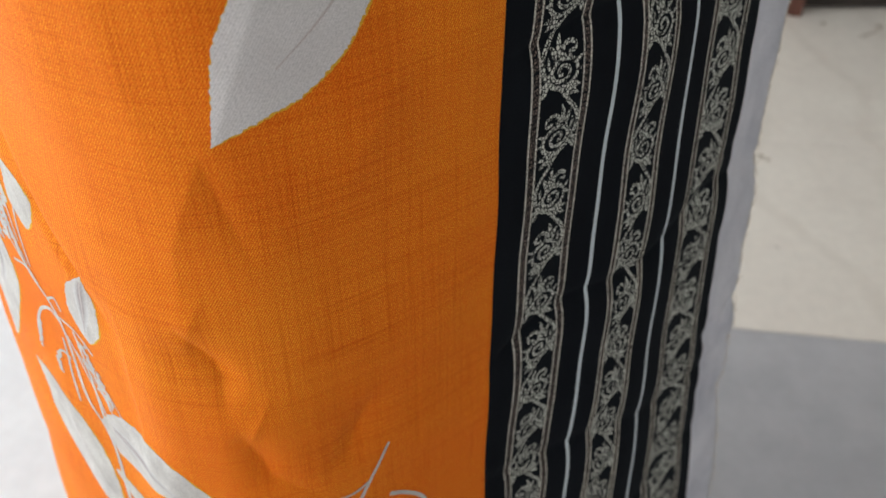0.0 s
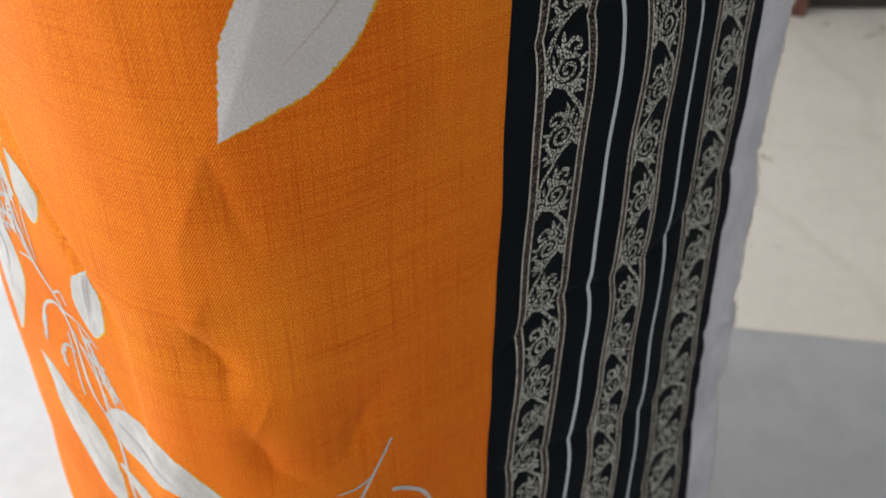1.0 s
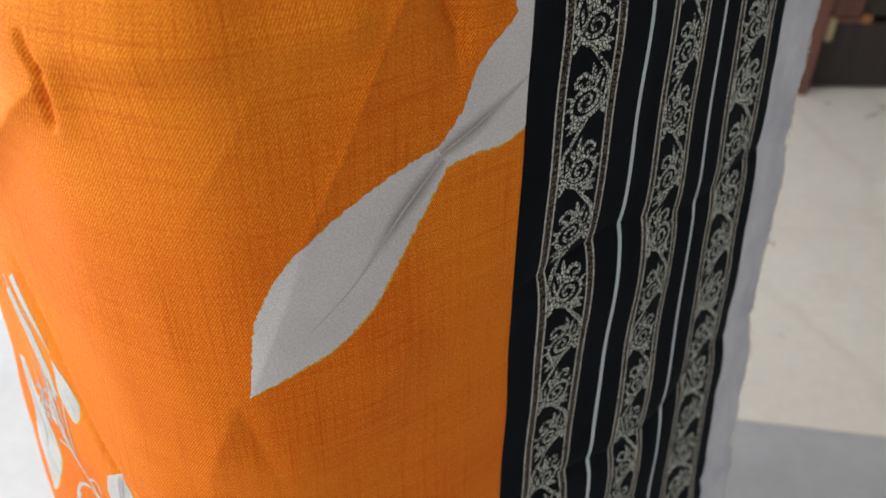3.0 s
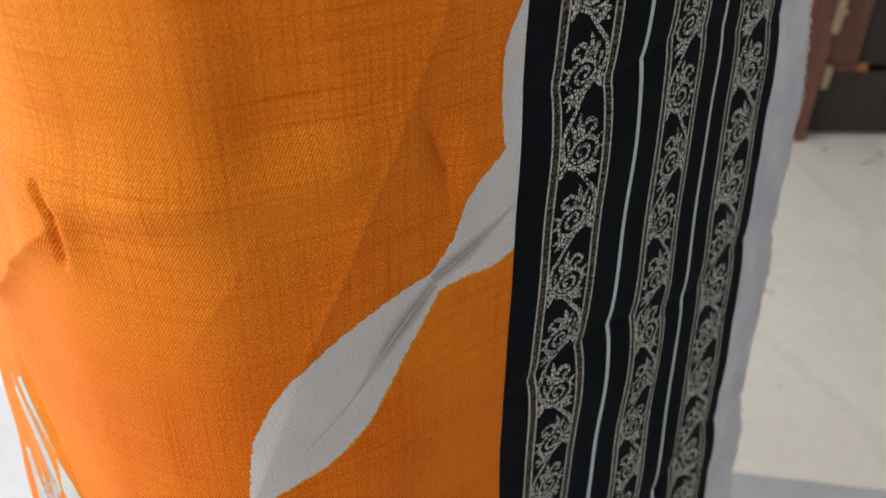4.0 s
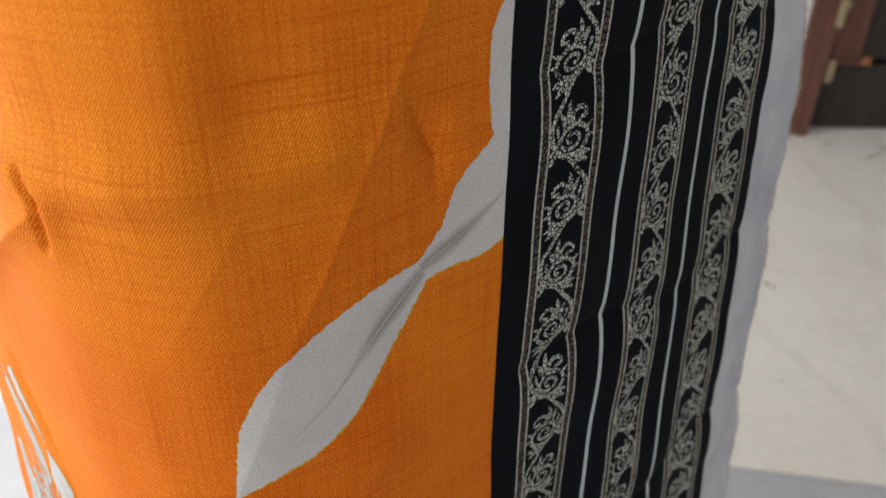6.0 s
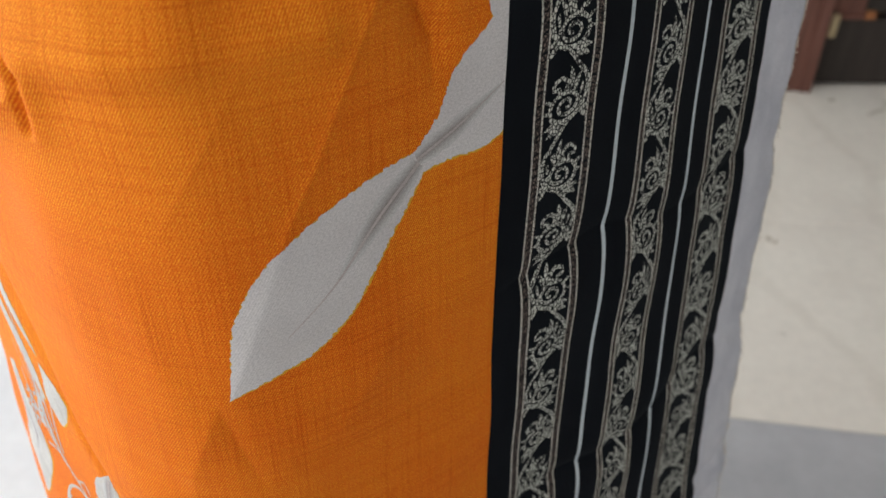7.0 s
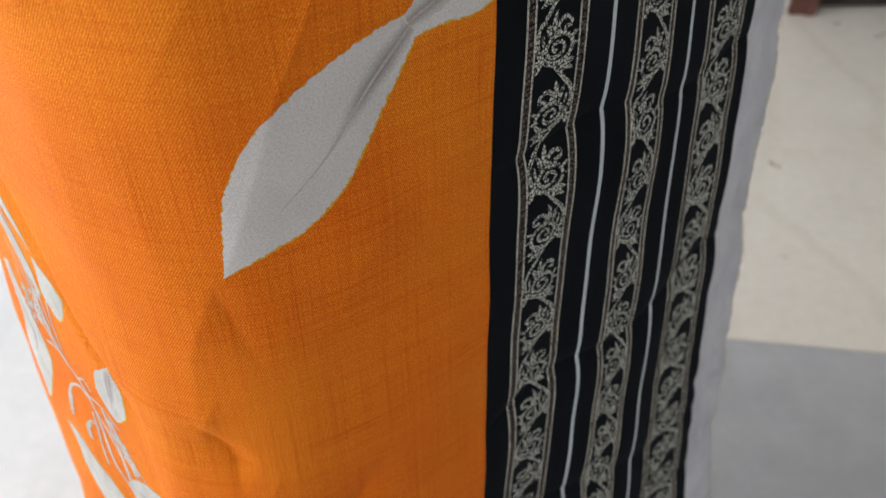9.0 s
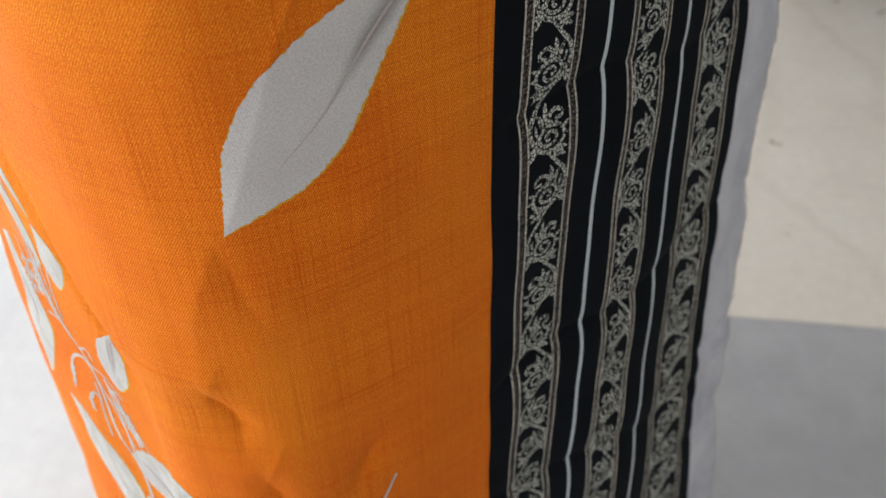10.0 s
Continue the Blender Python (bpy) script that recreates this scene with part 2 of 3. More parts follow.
# unseen south wall; its opening is made for the front fill lamp
structure("wall_south", joined([(ROOM_X0 - T, SOUTH_X0, ROOM_Y0 - T, ROOM_Y0, 0, ROOM_H), (SOUTH_X1, ROOM_X1 + T, ROOM_Y0 - T, ROOM_Y0, 0, ROOM_H),
                                (SOUTH_X0, SOUTH_X1, ROOM_Y0 - T, ROOM_Y0, 0, SOUTH_Z0), (SOUTH_X0, SOUTH_X1, ROOM_Y0 - T, ROOM_Y0, SOUTH_Z1, ROOM_H)]), WALL, "off-white painted wall with a wide opening", "wall")
structure("wall_west", joined([(WIN_X - T, WIN_X, ROOM_Y0, WIN_Y0, 0, ROOM_H), (WIN_X - T, WIN_X, WIN_Y1, ROOM_Y1, 0, ROOM_H),
                               (WIN_X - T, WIN_X, WIN_Y0, WIN_Y1, 0, WIN_Z0), (WIN_X - T, WIN_X, WIN_Y0, WIN_Y1, WIN_Z1, ROOM_H)]), WALL, "off-white painted wall with a wide opening", "wall")
DOOR_X0, DOOR_X1, DOOR_H = 0.66, 1.62, 2.05
structure("wall_north", joined([(ROOM_X0 - T, DOOR_X0, ROOM_Y1, ROOM_Y1 + T, 0, ROOM_H), (DOOR_X1, ROOM_X1 + T, ROOM_Y1, ROOM_Y1 + T, 0, ROOM_H),
                                (DOOR_X0, DOOR_X1, ROOM_Y1, ROOM_Y1 + T, DOOR_H, ROOM_H)]), WALL, "off-white painted wall around a wooden door", "wall")


# ---- wooden door with brass fittings at the far edge of the floor ----
def build_door():
    door = tagged(new("door_1"), "red-brown wooden door with a dark lower panel and brass bolt", "door", kind="structure")
    y = ROOM_Y1
    part("door_post", box(DOOR_X0, 0.712, y - 0.010, y + 0.09, 0, DOOR_H, 0.004), RED_WOOD, door)
    part("door_post", box(DOOR_X1 - 0.05, DOOR_X1, y - 0.010, y + 0.09, 0, DOOR_H, 0.004), RED_WOOD, door)
    part("door_lintel", box(0.712, DOOR_X1 - 0.05, y - 0.010, y + 0.09, DOOR_H - 0.05, DOOR_H, 0.004), RED_WOOD, door)
    part("door_foot", box(0.690, 0.712, y - 0.016, y - 0.011, 0, 0.26, 0.002), RED_WOOD, door)
    part("stile", box(0.716, 0.785, y + 0.012, y + 0.055, 0.15, DOOR_H - 0.055, 0.004), RED_WOOD, door)
    part("stile", box(1.46, 1.565, y + 0.012, y + 0.055, 0.15, DOOR_H - 0.055, 0.004), RED_WOOD, door)
    part("upper_panel", box(0.787, 1.458, y + 0.026, y + 0.045, 0.152, DOOR_H - 0.055, 0.003), DARK_WOOD, door, "dark stained wooden panel")
    part("kick_panel", box(0.716, 1.565, y + 0.016, y + 0.052, 0.006, 0.143, 0.004), DARK_WOOD, door, "dark worn wooden kick panel")
    bolt = part("bolt", box(0.705, 0.719, y - 0.022, y - 0.011, 0.232, 0.46, 0.004), BRASS, door, "pale brass tower bolt")
    for z in (0.27, 0.34, 0.41):
        part("bolt_band", box(0.702, 0.722, y - 0.026, y - 0.0225, z, z + 0.012, 0.0015), BRASS, bolt)
    part("corner_plate", box(0.719, 0.735, y - 0.006, y + 0.011, 0.112, 0.160, 0.005), BRASS, door, "pale brass corner plate")
    part("edge_strip", box(0.7355, 0.785, y + 0.004, y + 0.0115, 0.147, 0.155, 0.002), RED_WOOD, door, "worn wooden edge strip")
    part("paint_spot", box(0.786, 0.806, y + 0.004, y + 0.0115, 0.146, 0.163, 0.003), RUST, door, "orange paint spot")
    part("back_board", box(0.712, 1.57, y + 0.060, y + 0.075, 0.0, DOOR_H - 0.05), DARK_WOOD, door)
    return door


build_door()


# ---- the window beside the cloth ----
def build_window():
    win = tagged(new("window_1"), "wide white framed window letting in daylight", "window", kind="structure")
    x0, x1 = WIN_X - 0.10, WIN_X - 0.06
    for ya, yb in ((WIN_Y0, WIN_Y0 + 0.045), (WIN_Y1 - 0.045, WIN_Y1)):
        part("window_frame", box(x0, x1, ya, yb, WIN_Z0, WIN_Z1, 0.004), WALL, win)
    for za, zb in ((WIN_Z0, WIN_Z0 + 0.045), (WIN_Z1 - 0.045, WIN_Z1)):
        part("window_frame", box(x0, x1, WIN_Y0 + 0.046, WIN_Y1 - 0.046, za, zb, 0.004), WALL, win)


build_window()


# unseen frame, made up to go round the front fill lamp
def build_fill_frame():
    win = tagged(new("fill_frame"), "added white frame around the unseen front fill lamp", "window", kind="structure")
    y0, y1 = SOUTH_Y - 0.10, SOUTH_Y - 0.06
    for xa, xb in ((SOUTH_X0, SOUTH_X0 + 0.045), (SOUTH_X1 - 0.045, SOUTH_X1)):
        part("window_frame", box(xa, xb, y0, y1, SOUTH_Z0, SOUTH_Z1, 0.004), WALL, win)
    for za, zb in ((SOUTH_Z0, SOUTH_Z0 + 0.045), (SOUTH_Z1 - 0.045, SOUTH_Z1)):
        part("window_frame", box(SOUTH_X0 + 0.046, SOUTH_X1 - 0.046, y0, y1, za, zb, 0.004), WALL, win)


build_fill_frame()

# ---- the hanging cloth ----
# plan of the cloth at height Z0, from its far flank round the ridge to the white edge
Z0, Z_LOW, Z_TOP = 0.62, 0.012, 0.90
PLAN = [(-0.120, 0.440), (-0.163, 0.400), (-0.190, 0.362), (-0.200, 0.327), (-0.191, 0.292), (-0.165, 0.257), (-0.127, 0.219), (-0.098, 0.1965), (-0.062, 0.189), (-0.030, 0.2025),
        (0.004, 0.2265), (0.035, 0.2525), (0.060, 0.2745), (0.083, 0.296), (0.108, 0.322), (0.125, 0.340), (0.142, 0.357), (0.160, 0.374), (0.185, 0.397), (0.215, 0.422)]
RIDGE = 8


def smooth(x):
    x = np.clip(x, 0, 1)
    return x * x * (3 - 2 * x)


def plan_curve(points, n=40):
    p = np.array(points)
    q = np.vstack([2 * p[0] - p[1], p, 2 * p[-1] - p[-2]])
    out = []
    for i in range(1, len(q) - 2):
        a, b, c, d = q[i - 1:i + 3]
        s = (np.arange(n) / n)[:, None]
        out.append(0.5 * (2 * b + (c - a) * s + (2 * a - 5 * b + 4 * c - d) * s ** 2 + (3 * b - a - 3 * c + d) * s ** 3))
    out.append(p[-1:])
    return np.vstack(out)


CURVE = plan_curve(PLAN)
ARC = np.r_[0, np.cumsum(np.linalg.norm(np.diff(CURVE, axis=0), axis=1))]
ARC = ARC - ARC[RIDGE * 40]
TANGENT = np.gradient(CURVE, ARC, axis=0)
TANGENT /= np.linalg.norm(TANGENT, axis=1)[:, None]
OUT = np.c_[TANGENT[:, 1], -TANGENT[:, 0]]

# wrinkles: from (u, z) to (u, z), half width, height in metres (minus: a hollow)
WRINKLES = [
    (-0.043, 0.7035, -0.040, 0.695, 0.0010, -0.0020), (-0.040, 0.695, -0.0425, 0.680, 0.0011, -0.0024), (-0.036, 0.698, -0.039, 0.680, 0.0030, 0.0009),
    (0.014, 0.758, 0.0195, 0.7265, 0.0075, -0.0017), (0.0195, 0.7265, 0.0125, 0.7035, 0.0070, -0.0019), (0.0315, 0.7245, 0.0255, 0.715, 0.0050, -0.0007),
    (0.074, 0.706, 0.078, 0.700, 0.0030, 0.0013),
    (0.0385, 0.480, 0.0305, 0.463, 0.0050, -0.0013),
    (-0.010, 0.517, -0.006, 0.511, 0.0026, -0.0009), (0.003, 0.4995, -0.005, 0.4805, 0.0045, -0.0009), (-0.005, 0.4805, 0.000, 0.4625, 0.0045, -0.0009),
    (-0.018, 0.600, -0.026, 0.640, 0.0050, 0.0008), (0.040, 0.600, 0.060, 0.585, 0.0070, 0.0006), (0.060, 0.585, 0.085, 0.615, 0.0070, 0.0005),
    (-0.110, 0.602, -0.0815, 0.555, 0.0028, -0.0018), (-0.0815, 0.555, -0.066, 0.5365, 0.0024, -0.0022), (-0.066, 0.5365, -0.0565, 0.521, 0.0024, -0.0010),
    (-0.085, 0.570, -0.050, 0.532, 0.0050, 0.0006), (-0.049, 0.525, -0.050, 0.455, 0.0080, -0.0022), (-0.034, 0.545, -0.033, 0.440, 0.0080, 0.0010), (-0.016, 0.500, -0.011, 0.440, 0.0060, 0.0007),
    (-0.066, 0.701, 0.036, 0.704, 0.0048, 0.0030), (-0.050, 0.719, 0.060, 0.720, 0.0070, -0.0014), (-0.030, 0.655, 0.030, 0.648, 0.0070, 0.0006),
    (-0.10, 0.470, -0.09, 0.400, 0.0080, 0.0022), (-0.05, 0.455, -0.03, 0.380, 0.0100, 0.0025), (0.03, 0.43, 0.05, 0.36, 0.010, 0.0018),
    (0.262, 0.505, 0.284, 0.478, 0.0045, -0.0014), (0.262, 0.625, 0.284, 0.606, 0.0050, -0.0012), (0.262, 0.665, 0.284, 0.645, 0.0050, 0.0012), (0.262, 0.405, 0.286, 0.380, 0.0045, 0.0022),
    (0.264, 0.560, 0.284, 0.535, 0.0050, 0.0012), (0.262, 0.455, 0.286, 0.430, 0.0050, -0.0014), (0.262, 0.345, 0.290, 0.325, 0.0050, -0.0020), (0.262, 0.715, 0.284, 0.695, 0.0050, -0.0012),
    (0.256, 0.388, 0.284, 0.400, 0.0030, -0.0020),
]
# sharp creases, each walked downwards: from (u, z) to (u, z), height, reach to its right (or below), reach to its left (or above)
CREASES = [
    (-0.0035, 0.595, -0.015, 0.566, 0.0013, 0.013, 0.016), (-0.015, 0.566, -0.0185, 0.530, 0.0009, 0.014, 0.016), (-0.0035, 0.595, 0.0045, 0.564, -0.0009, 0.008, 0.007),
    (-0.013, 0.542, -0.0185, 0.5285, 0.0010, 0.006, 0.010), (-0.0185, 0.5285, -0.011, 0.5135, -0.0016, 0.005, 0.004), (-0.011, 0.5135, -0.010, 0.500, -0.0010, 0.006, 0.006),
    (0.003, 0.4995, -0.005, 0.4805, 0.0012, 0.008, 0.006), (-0.005, 0.4805, 0.000, 0.4625, -0.0014, 0.007, 0.006), (0.000, 0.4625, 0.014, 0.450, -0.0010, 0.006, 0.008),
    (0.0385, 0.480, 0.0305, 0.463, -0.0010, 0.008, 0.008), (-0.046, 0.532, -0.049, 0.450, 0.0018, 0.026, 0.010),
    (0.056, 0.605, 0.035, 0.575, 0.0008, 0.014, 0.018), (0.060, 0.606, 0.072, 0.582, -0.0006, 0.012, 0.012),
    (0.0715, 0.7495, 0.051, 0.709, 0.0018, 0.020, 0.034), (0.051, 0.709, 0.033, 0.6705, 0.0015, 0.020, 0.030), (0.033, 0.6705, 0.0225, 0.651, 0.0011, 0.016, 0.024),
    (0.0225, 0.651, 0.015, 0.632, 0.0008, 0.012, 0.012), (0.015, 0.632, 0.0015, 0.599, 0.0009, 0.011, 0.012),
    (0.014, 0.694, 0.0045, 0.6825, 0.00015, 0.014, 0.018), (0.0045, 0.6825, -0.009, 0.657, 0.00015, 0.014, 0.018),
    (-0.0415, 0.6915, -0.0715, 0.6685, 0.0024, 0.006, 0.014), (-0.0715, 0.6685, -0.1095, 0.6345, 0.0026, 0.006, 0.016),
    (0.064, 0.708, 0.071, 0.6945, -0.0026, 0.005, 0.004), (0.071, 0.6945, 0.0705, 0.685, -0.0012, 0.006, 0.004),
    (0.0715, 0.7495, 0.051, 0.709, 0.0002, 0.0012, 0.0012), (0.051, 0.709, 0.033, 0.6705, 0.0002, 0.0012, 0.0012), (0.033, 0.6705, 0.0225, 0.651, 0.00016, 0.0012, 0.0012),
    (0.014, 0.694, -0.009, 0.657, 0.00012, 0.0012, 0.0012), (-0.020, 0.725, -0.012, 0.690, 0.0006, 0.014, 0.014),
]
# pressed cross folds in the border: height at u = 0.11, rise per metre of u, depth
FOLDS = [(0.808, -0.08, 0.0030), (0.710, -0.10, 0.0028), (0.600, -0.08, 0.0036), (0.472, 0.12, 0.0040), (0.392, -0.15, 0.0034), (0.300, 0.1, 0.003), (0.190, 0.0, 0.003)]


def wrinkle(u, z):
    d = np.zeros(np.broadcast(u, z).shape)
    for u0, z0, u1, z1, w, h in WRINKLES:
        du, dz = u1 - u0, z1 - z0
        s = np.clip(((u - u0) * du + (z - z0) * dz) / (du * du + dz * dz), 0, 1)
        r2 = (u - u0 - s * du) ** 2 + (z - z0 - s * dz) ** 2
        d = d + h * np.exp(-r2 / (2 * w * w)) * (0.45 + 0.55 * np.sin(np.pi * (0.15 + 0.7 * s)))
    for u0, z0, u1, z1, h, wa, wb in CREASES:
        du, dz = u1 - u0, z1 - z0
        length = math.hypot(du, dz)
        r = ((u - u0) * -dz + (z - z0) * du) / length
        t = ((u - u0) * du + (z - z0) * dz) / length ** 2
        over = np.maximum(np.maximum(-t, t - 1), 0) * length
        d = d + 1.8 * h * np.exp(-(np.sqrt(r * r + 9e-8) - 0.0003) / np.where(r > 0, wa, wb)) * np.exp(-(over / 0.006) ** 2) * (0.55 + 0.45 * np.sin(np.pi * np.clip(t, 0, 1)))
    mask = smooth((u - 0.092) / 0.02) * (1 - 0.35 * smooth((u - 0.14) / 0.06))
    for z0, rise, depth in FOLDS:
        dz = z - (z0 + rise * (u - 0.11)) - 0.004 * np.sin(u * 60 + z0 * 40)
        d = d - mask * depth * 0.62 * (np.exp(-np.abs(dz) / 0.0055) - 0.4 * np.exp(-(dz + 0.02) ** 2 / 0.0004))
    d = d + 0.0007 * np.sin(u * 38 + 3 * np.sin(z * 17)) * np.sin(z * 29 + 1.3) + 0.0004 * np.sin(u * 91 + z * 53) * np.sin(z * 71 - u * 40)
    return d


def base_point(u, z):
    low, high = np.maximum(0.6 - z, 0), np.maximum(z - 0.6, 0)
    u = u + smooth((u - 0.18) / 0.09) * (np.minimum(0.26 * low ** 2, 0.042) - 0.07 * high)
    x, y = np.interp(u, ARC, CURVE[:, 0]), np.interp(u, ARC, CURVE[:, 1])
    nx, ny = np.interp(u, ARC, OUT[:, 0]), np.interp(u, ARC, OUT[:, 1])
    lean = 0.07 + 0.09 * smooth((u - 0.12) / 0.09)
    side = (0.07 - 0.013 * smooth((0.50 - z) / 0.12)) * smooth((-u - 0.05) / 0.08)
    h = np.maximum(z, 0.25) - Z0 + 0.5 * np.minimum(z - 0.25, 0)
    return x + side * h, y + lean * h, nx, ny


def surface(u, z, lift=0.0):
    """Points of the cloth at arc length u and height z, lifted off it along the plan's normal."""
    u, z = np.asarray(u, float), np.asarray(z, float)
    x, y, nx, ny = base_point(u, z)
    d = wrinkle(u, z) + lift
    return np.stack([x + nx * d, y + ny * d, z + 0 * u], axis=-1)


def sheet(name, us, zs, material, parent, label="", lift=0.0, edge=None, thick=0.0005):
    """A grid of cloth between two arc lengths; edge(z) moves its last column."""
    uu, zz = np.meshgrid(us, zs)
    if edge is not None:
        k = (uu - us[0]) / (us[-1] - us[0])
        uu = uu + k ** 3 * edge(zz)
    pts = surface(uu, zz, lift).reshape(-1, 3)
    nu, nz = len(us), len(zs)
    i = (np.arange(nz - 1)[:, None] * nu + np.arange(nu - 1)[None, :]).reshape(-1)
    faces = np.stack([i, i + 1, i + nu + 1, i + nu], axis=1)
    return flat_mesh(name, pts, faces, np.c_[uu.reshape(-1), zz.reshape(-1)], material, parent, label, thick)


def flat_mesh(name, pts, faces, uvs, material, parent, label="", thick=0.0):
    me = bpy.data.meshes.new(name)
    me.from_pydata(np.asarray(pts).tolist(), [], np.asarray(faces).tolist())
    layer = me.uv_layers.new(name="cloth")
    index = np.zeros(len(me.loops), dtype=np.int32)
    me.loops.foreach_get("vertex_index", index)
    layer.data.foreach_set("uv", np.asarray(uvs, dtype=np.float32)[index].reshape(-1))
    me.polygons.foreach_set("use_smooth", [True] * len(me.polygons))
    me.materials.append(material)
    ob = new(name, me)
    ob.parent = parent
    if thick:
        mod = ob.modifiers.new("thickness", "SOLIDIFY")
        mod.thickness, mod.offset = thick, -1.0
    return tagged(ob, label)


saree = tagged(new("saree"), "hanging orange silk saree with white leaf print, black scrollwork border", "saree")
E_ORANGE, E_BLACK, E_WHITE = 0.0957, 0.2565, 0.2825
ZS = np.r_[np.linspace(Z_LOW, 0.42, 150, endpoint=False), np.linspace(0.42, 0.78, 500, endpoint=False), np.linspace(0.78, Z_TOP, 60)]


def fray(z):
    n = np.array([noise.noise((q * 60, 0.3, 1.7)) + 0.6 * noise.noise((q * 240, 4.1, 0.2)) + 0.35 * noise.noise((q * 900, 1.1, 7.2)) for q in np.ravel(z[:, 0])])
    slow = np.array([noise.noise((q * 17, 2.2, 0.4)) for q in np.ravel(z[:, 0])])
    return (0.0011 * n + 0.0034 * slow)[:, None]


field = sheet("field", np.r_[np.linspace(ARC[0], -0.135, 60, endpoint=False), np.linspace(-0.135, E_ORANGE, 330)], ZS, ORANGE, saree, "plain orange silk ground")
border = sheet("border", np.linspace(E_ORANGE, E_BLACK, 120), ZS, BLACK, saree, "black dyed border")
selvage = sheet("selvage", np.linspace(E_BLACK, E_WHITE, 24), np.linspace(Z_LOW, Z_TOP, 1500), SELVAGE, saree, "undyed white frayed edge", edge=fray)


class Print:
    """Collects flat printed shapes that follow the cloth, as one mesh."""

    def __init__(self, lift=0.00022):
        self.uz, self.faces, self.lift = [], [], lift

    def grid(self, rows):
        """rows: equal long lists of (u, z)."""
        start, n = len(self.uz), len(rows[0])
        for r in rows:
            self.uz.extend(r)
        for a in range(len(rows) - 1):
            for b in range(n - 1):
                i = start + a * n + b
                self.faces.append((i, i + 1, i + n + 1, i + n))

    def ribbon(self, line, w0, w1=None, steps=None):
        """A stroke along a list of (u, z), tapering from width w0 to w1."""
        p = np.array(line, float)
        t = np.gradient(p, axis=0)
        t /= np.linalg.norm(t, axis=1)[:, None] + 1e-12
        n = np.c_[-t[:, 1], t[:, 0]]
        w = np.linspace(w0, w0 if w1 is None else w1, len(p))[:, None] / 2
        self.grid([list(map(tuple, p - n * w)), list(map(tuple, p + n * w))])

    def curve(self, points, w0, w1=None, n=10):
        self.ribbon(plan_curve(points, n), w0, w1)

    def leaf(self, points, widths, rough=0.0, side=(1.0, 1.0), n=14, cells=6):
        """A leaf along a curved midrib; widths: half widths along it; side: share of each half."""
        p = plan_curve(points, n)
        s = np.linspace(0, 1, len(p))
        w = np.interp(s, np.linspace(0, 1, 60), np.maximum(plan_curve([(q, 0) for q in widths], 12)[:, 0][np.linspace(0, (len(widths) - 1) * 12, 60).astype(int)], 0))
        t = np.gradient(p, axis=0)
        t /= np.linalg.norm(t, axis=1)[:, None] + 1e-12
        nrm = np.c_[-t[:, 1], t[:, 0]]
        rows = []
        for k in np.linspace(-1, 1, 2 * cells + 1):
            jag = rough * np.array([random.uniform(-1, 1) if abs(k) == 1 else 0 for _ in p])
            half = np.where(w > 0, w * (side[1] if k > 0 else side[0]) + jag * np.minimum(1, w / 0.002), 0)
            edge = p + nrm * (k * half)[:, None]
            if p[:, 0].min() < 0.1:
                edge[:, 0] = np.minimum(edge[:, 0], E_ORANGE - 0.0001)
            rows.append(list(map(tuple, edge)))
        self.grid(rows)
        return p

    def out(self, name, material, parent, label=""):
        uz = np.array(self.uz)
        return flat_mesh(name, surface(uz[:, 0], uz[:, 1], self.lift), self.faces, uz, material, parent, label)


def mm(*pairs):
    return [(a / 1000, b / 1000) for a, b in pairs]


# large leaves of the print
def big_leaf(name, points, widths, veins, side=(1.0, 1.0), material=None, n=14, lift=0.00016):
    rim = Print(lift - 0.00007)
    rim.leaf([(u + 0.0002, z - 0.00025) for u, z in points], [w * 1.01 + (0.0003 if w else 0) for w in widths], 0.0002, side, n)
    shape = Print(lift)
    shape.leaf(points, widths, 0.00042, side, n, 16)
    leaf = shape.out(name, material or LEAF, field, "white printed leaf")
    rim.out("leaf_rim", RIM, leaf, "thin yellow outline")
    if veins:
        for step, (reach, material_of_wash) in enumerate(zip((1.0, 0.78, 0.58, 0.40, 0.24), VEIN_STEPS)):
            wash = Print(lift + 0.00002 + 0.000015 * step)
            for line, w in veins:
                if w > 0.0008:
                    cut = line[:2] + [tuple(np.array(line[1]) * (1 - q) + np.array(line[2]) * q) for q in (reach,)]
                    wash.leaf(cut, [q * reach * w / 0.0012 for q in (0.0028, 0.0044, 0.0040, 0.0024, 0.0002)], 0.0003 * reach)
            if wash.uz:
                wash.out("vein_wash", material_of_wash, leaf, "soft brownish wash")
        lines = Print(lift + 0.00011)
        for line, w in veins:
            lines.curve(line, w, w * 0.35)
        lines.out("leaf_vein", VEIN, leaf, "grey-brown vein")
    return leaf


big_leaf("printed_leaf", mm((0.6, 598), (14.1, 615), (29.0, 631.6), (45.9, 646.8), (64.6, 660.8)), [0, 0.0062, 0.0128, 0.0163, 0.0172, 0.0154, 0.0123, 0.0088, 0.0036],
         [(mm((64.5, 660), (50, 646), (36, 630), (20, 617)), 0.0012)], n=32, lift=0.0002)
big_leaf("printed_leaf", mm((62.5, 659.2), (73, 664.5), (81, 669), (89, 675.5), (106, 690)), [0.0034, 0.0080, 0.0138, 0.0172, 0.0175],
         [(mm((64, 661), (78, 667), (95, 676)), 0.0010)], side=(1.0, 0.86), lift=0.00018)
big_leaf("printed_leaf", mm((95.7, 688), (95.7, 703), (95.7, 722), (95.7, 740)), [0.0030, 0.0068, 0.0080, 0.0070, 0.0004], [])


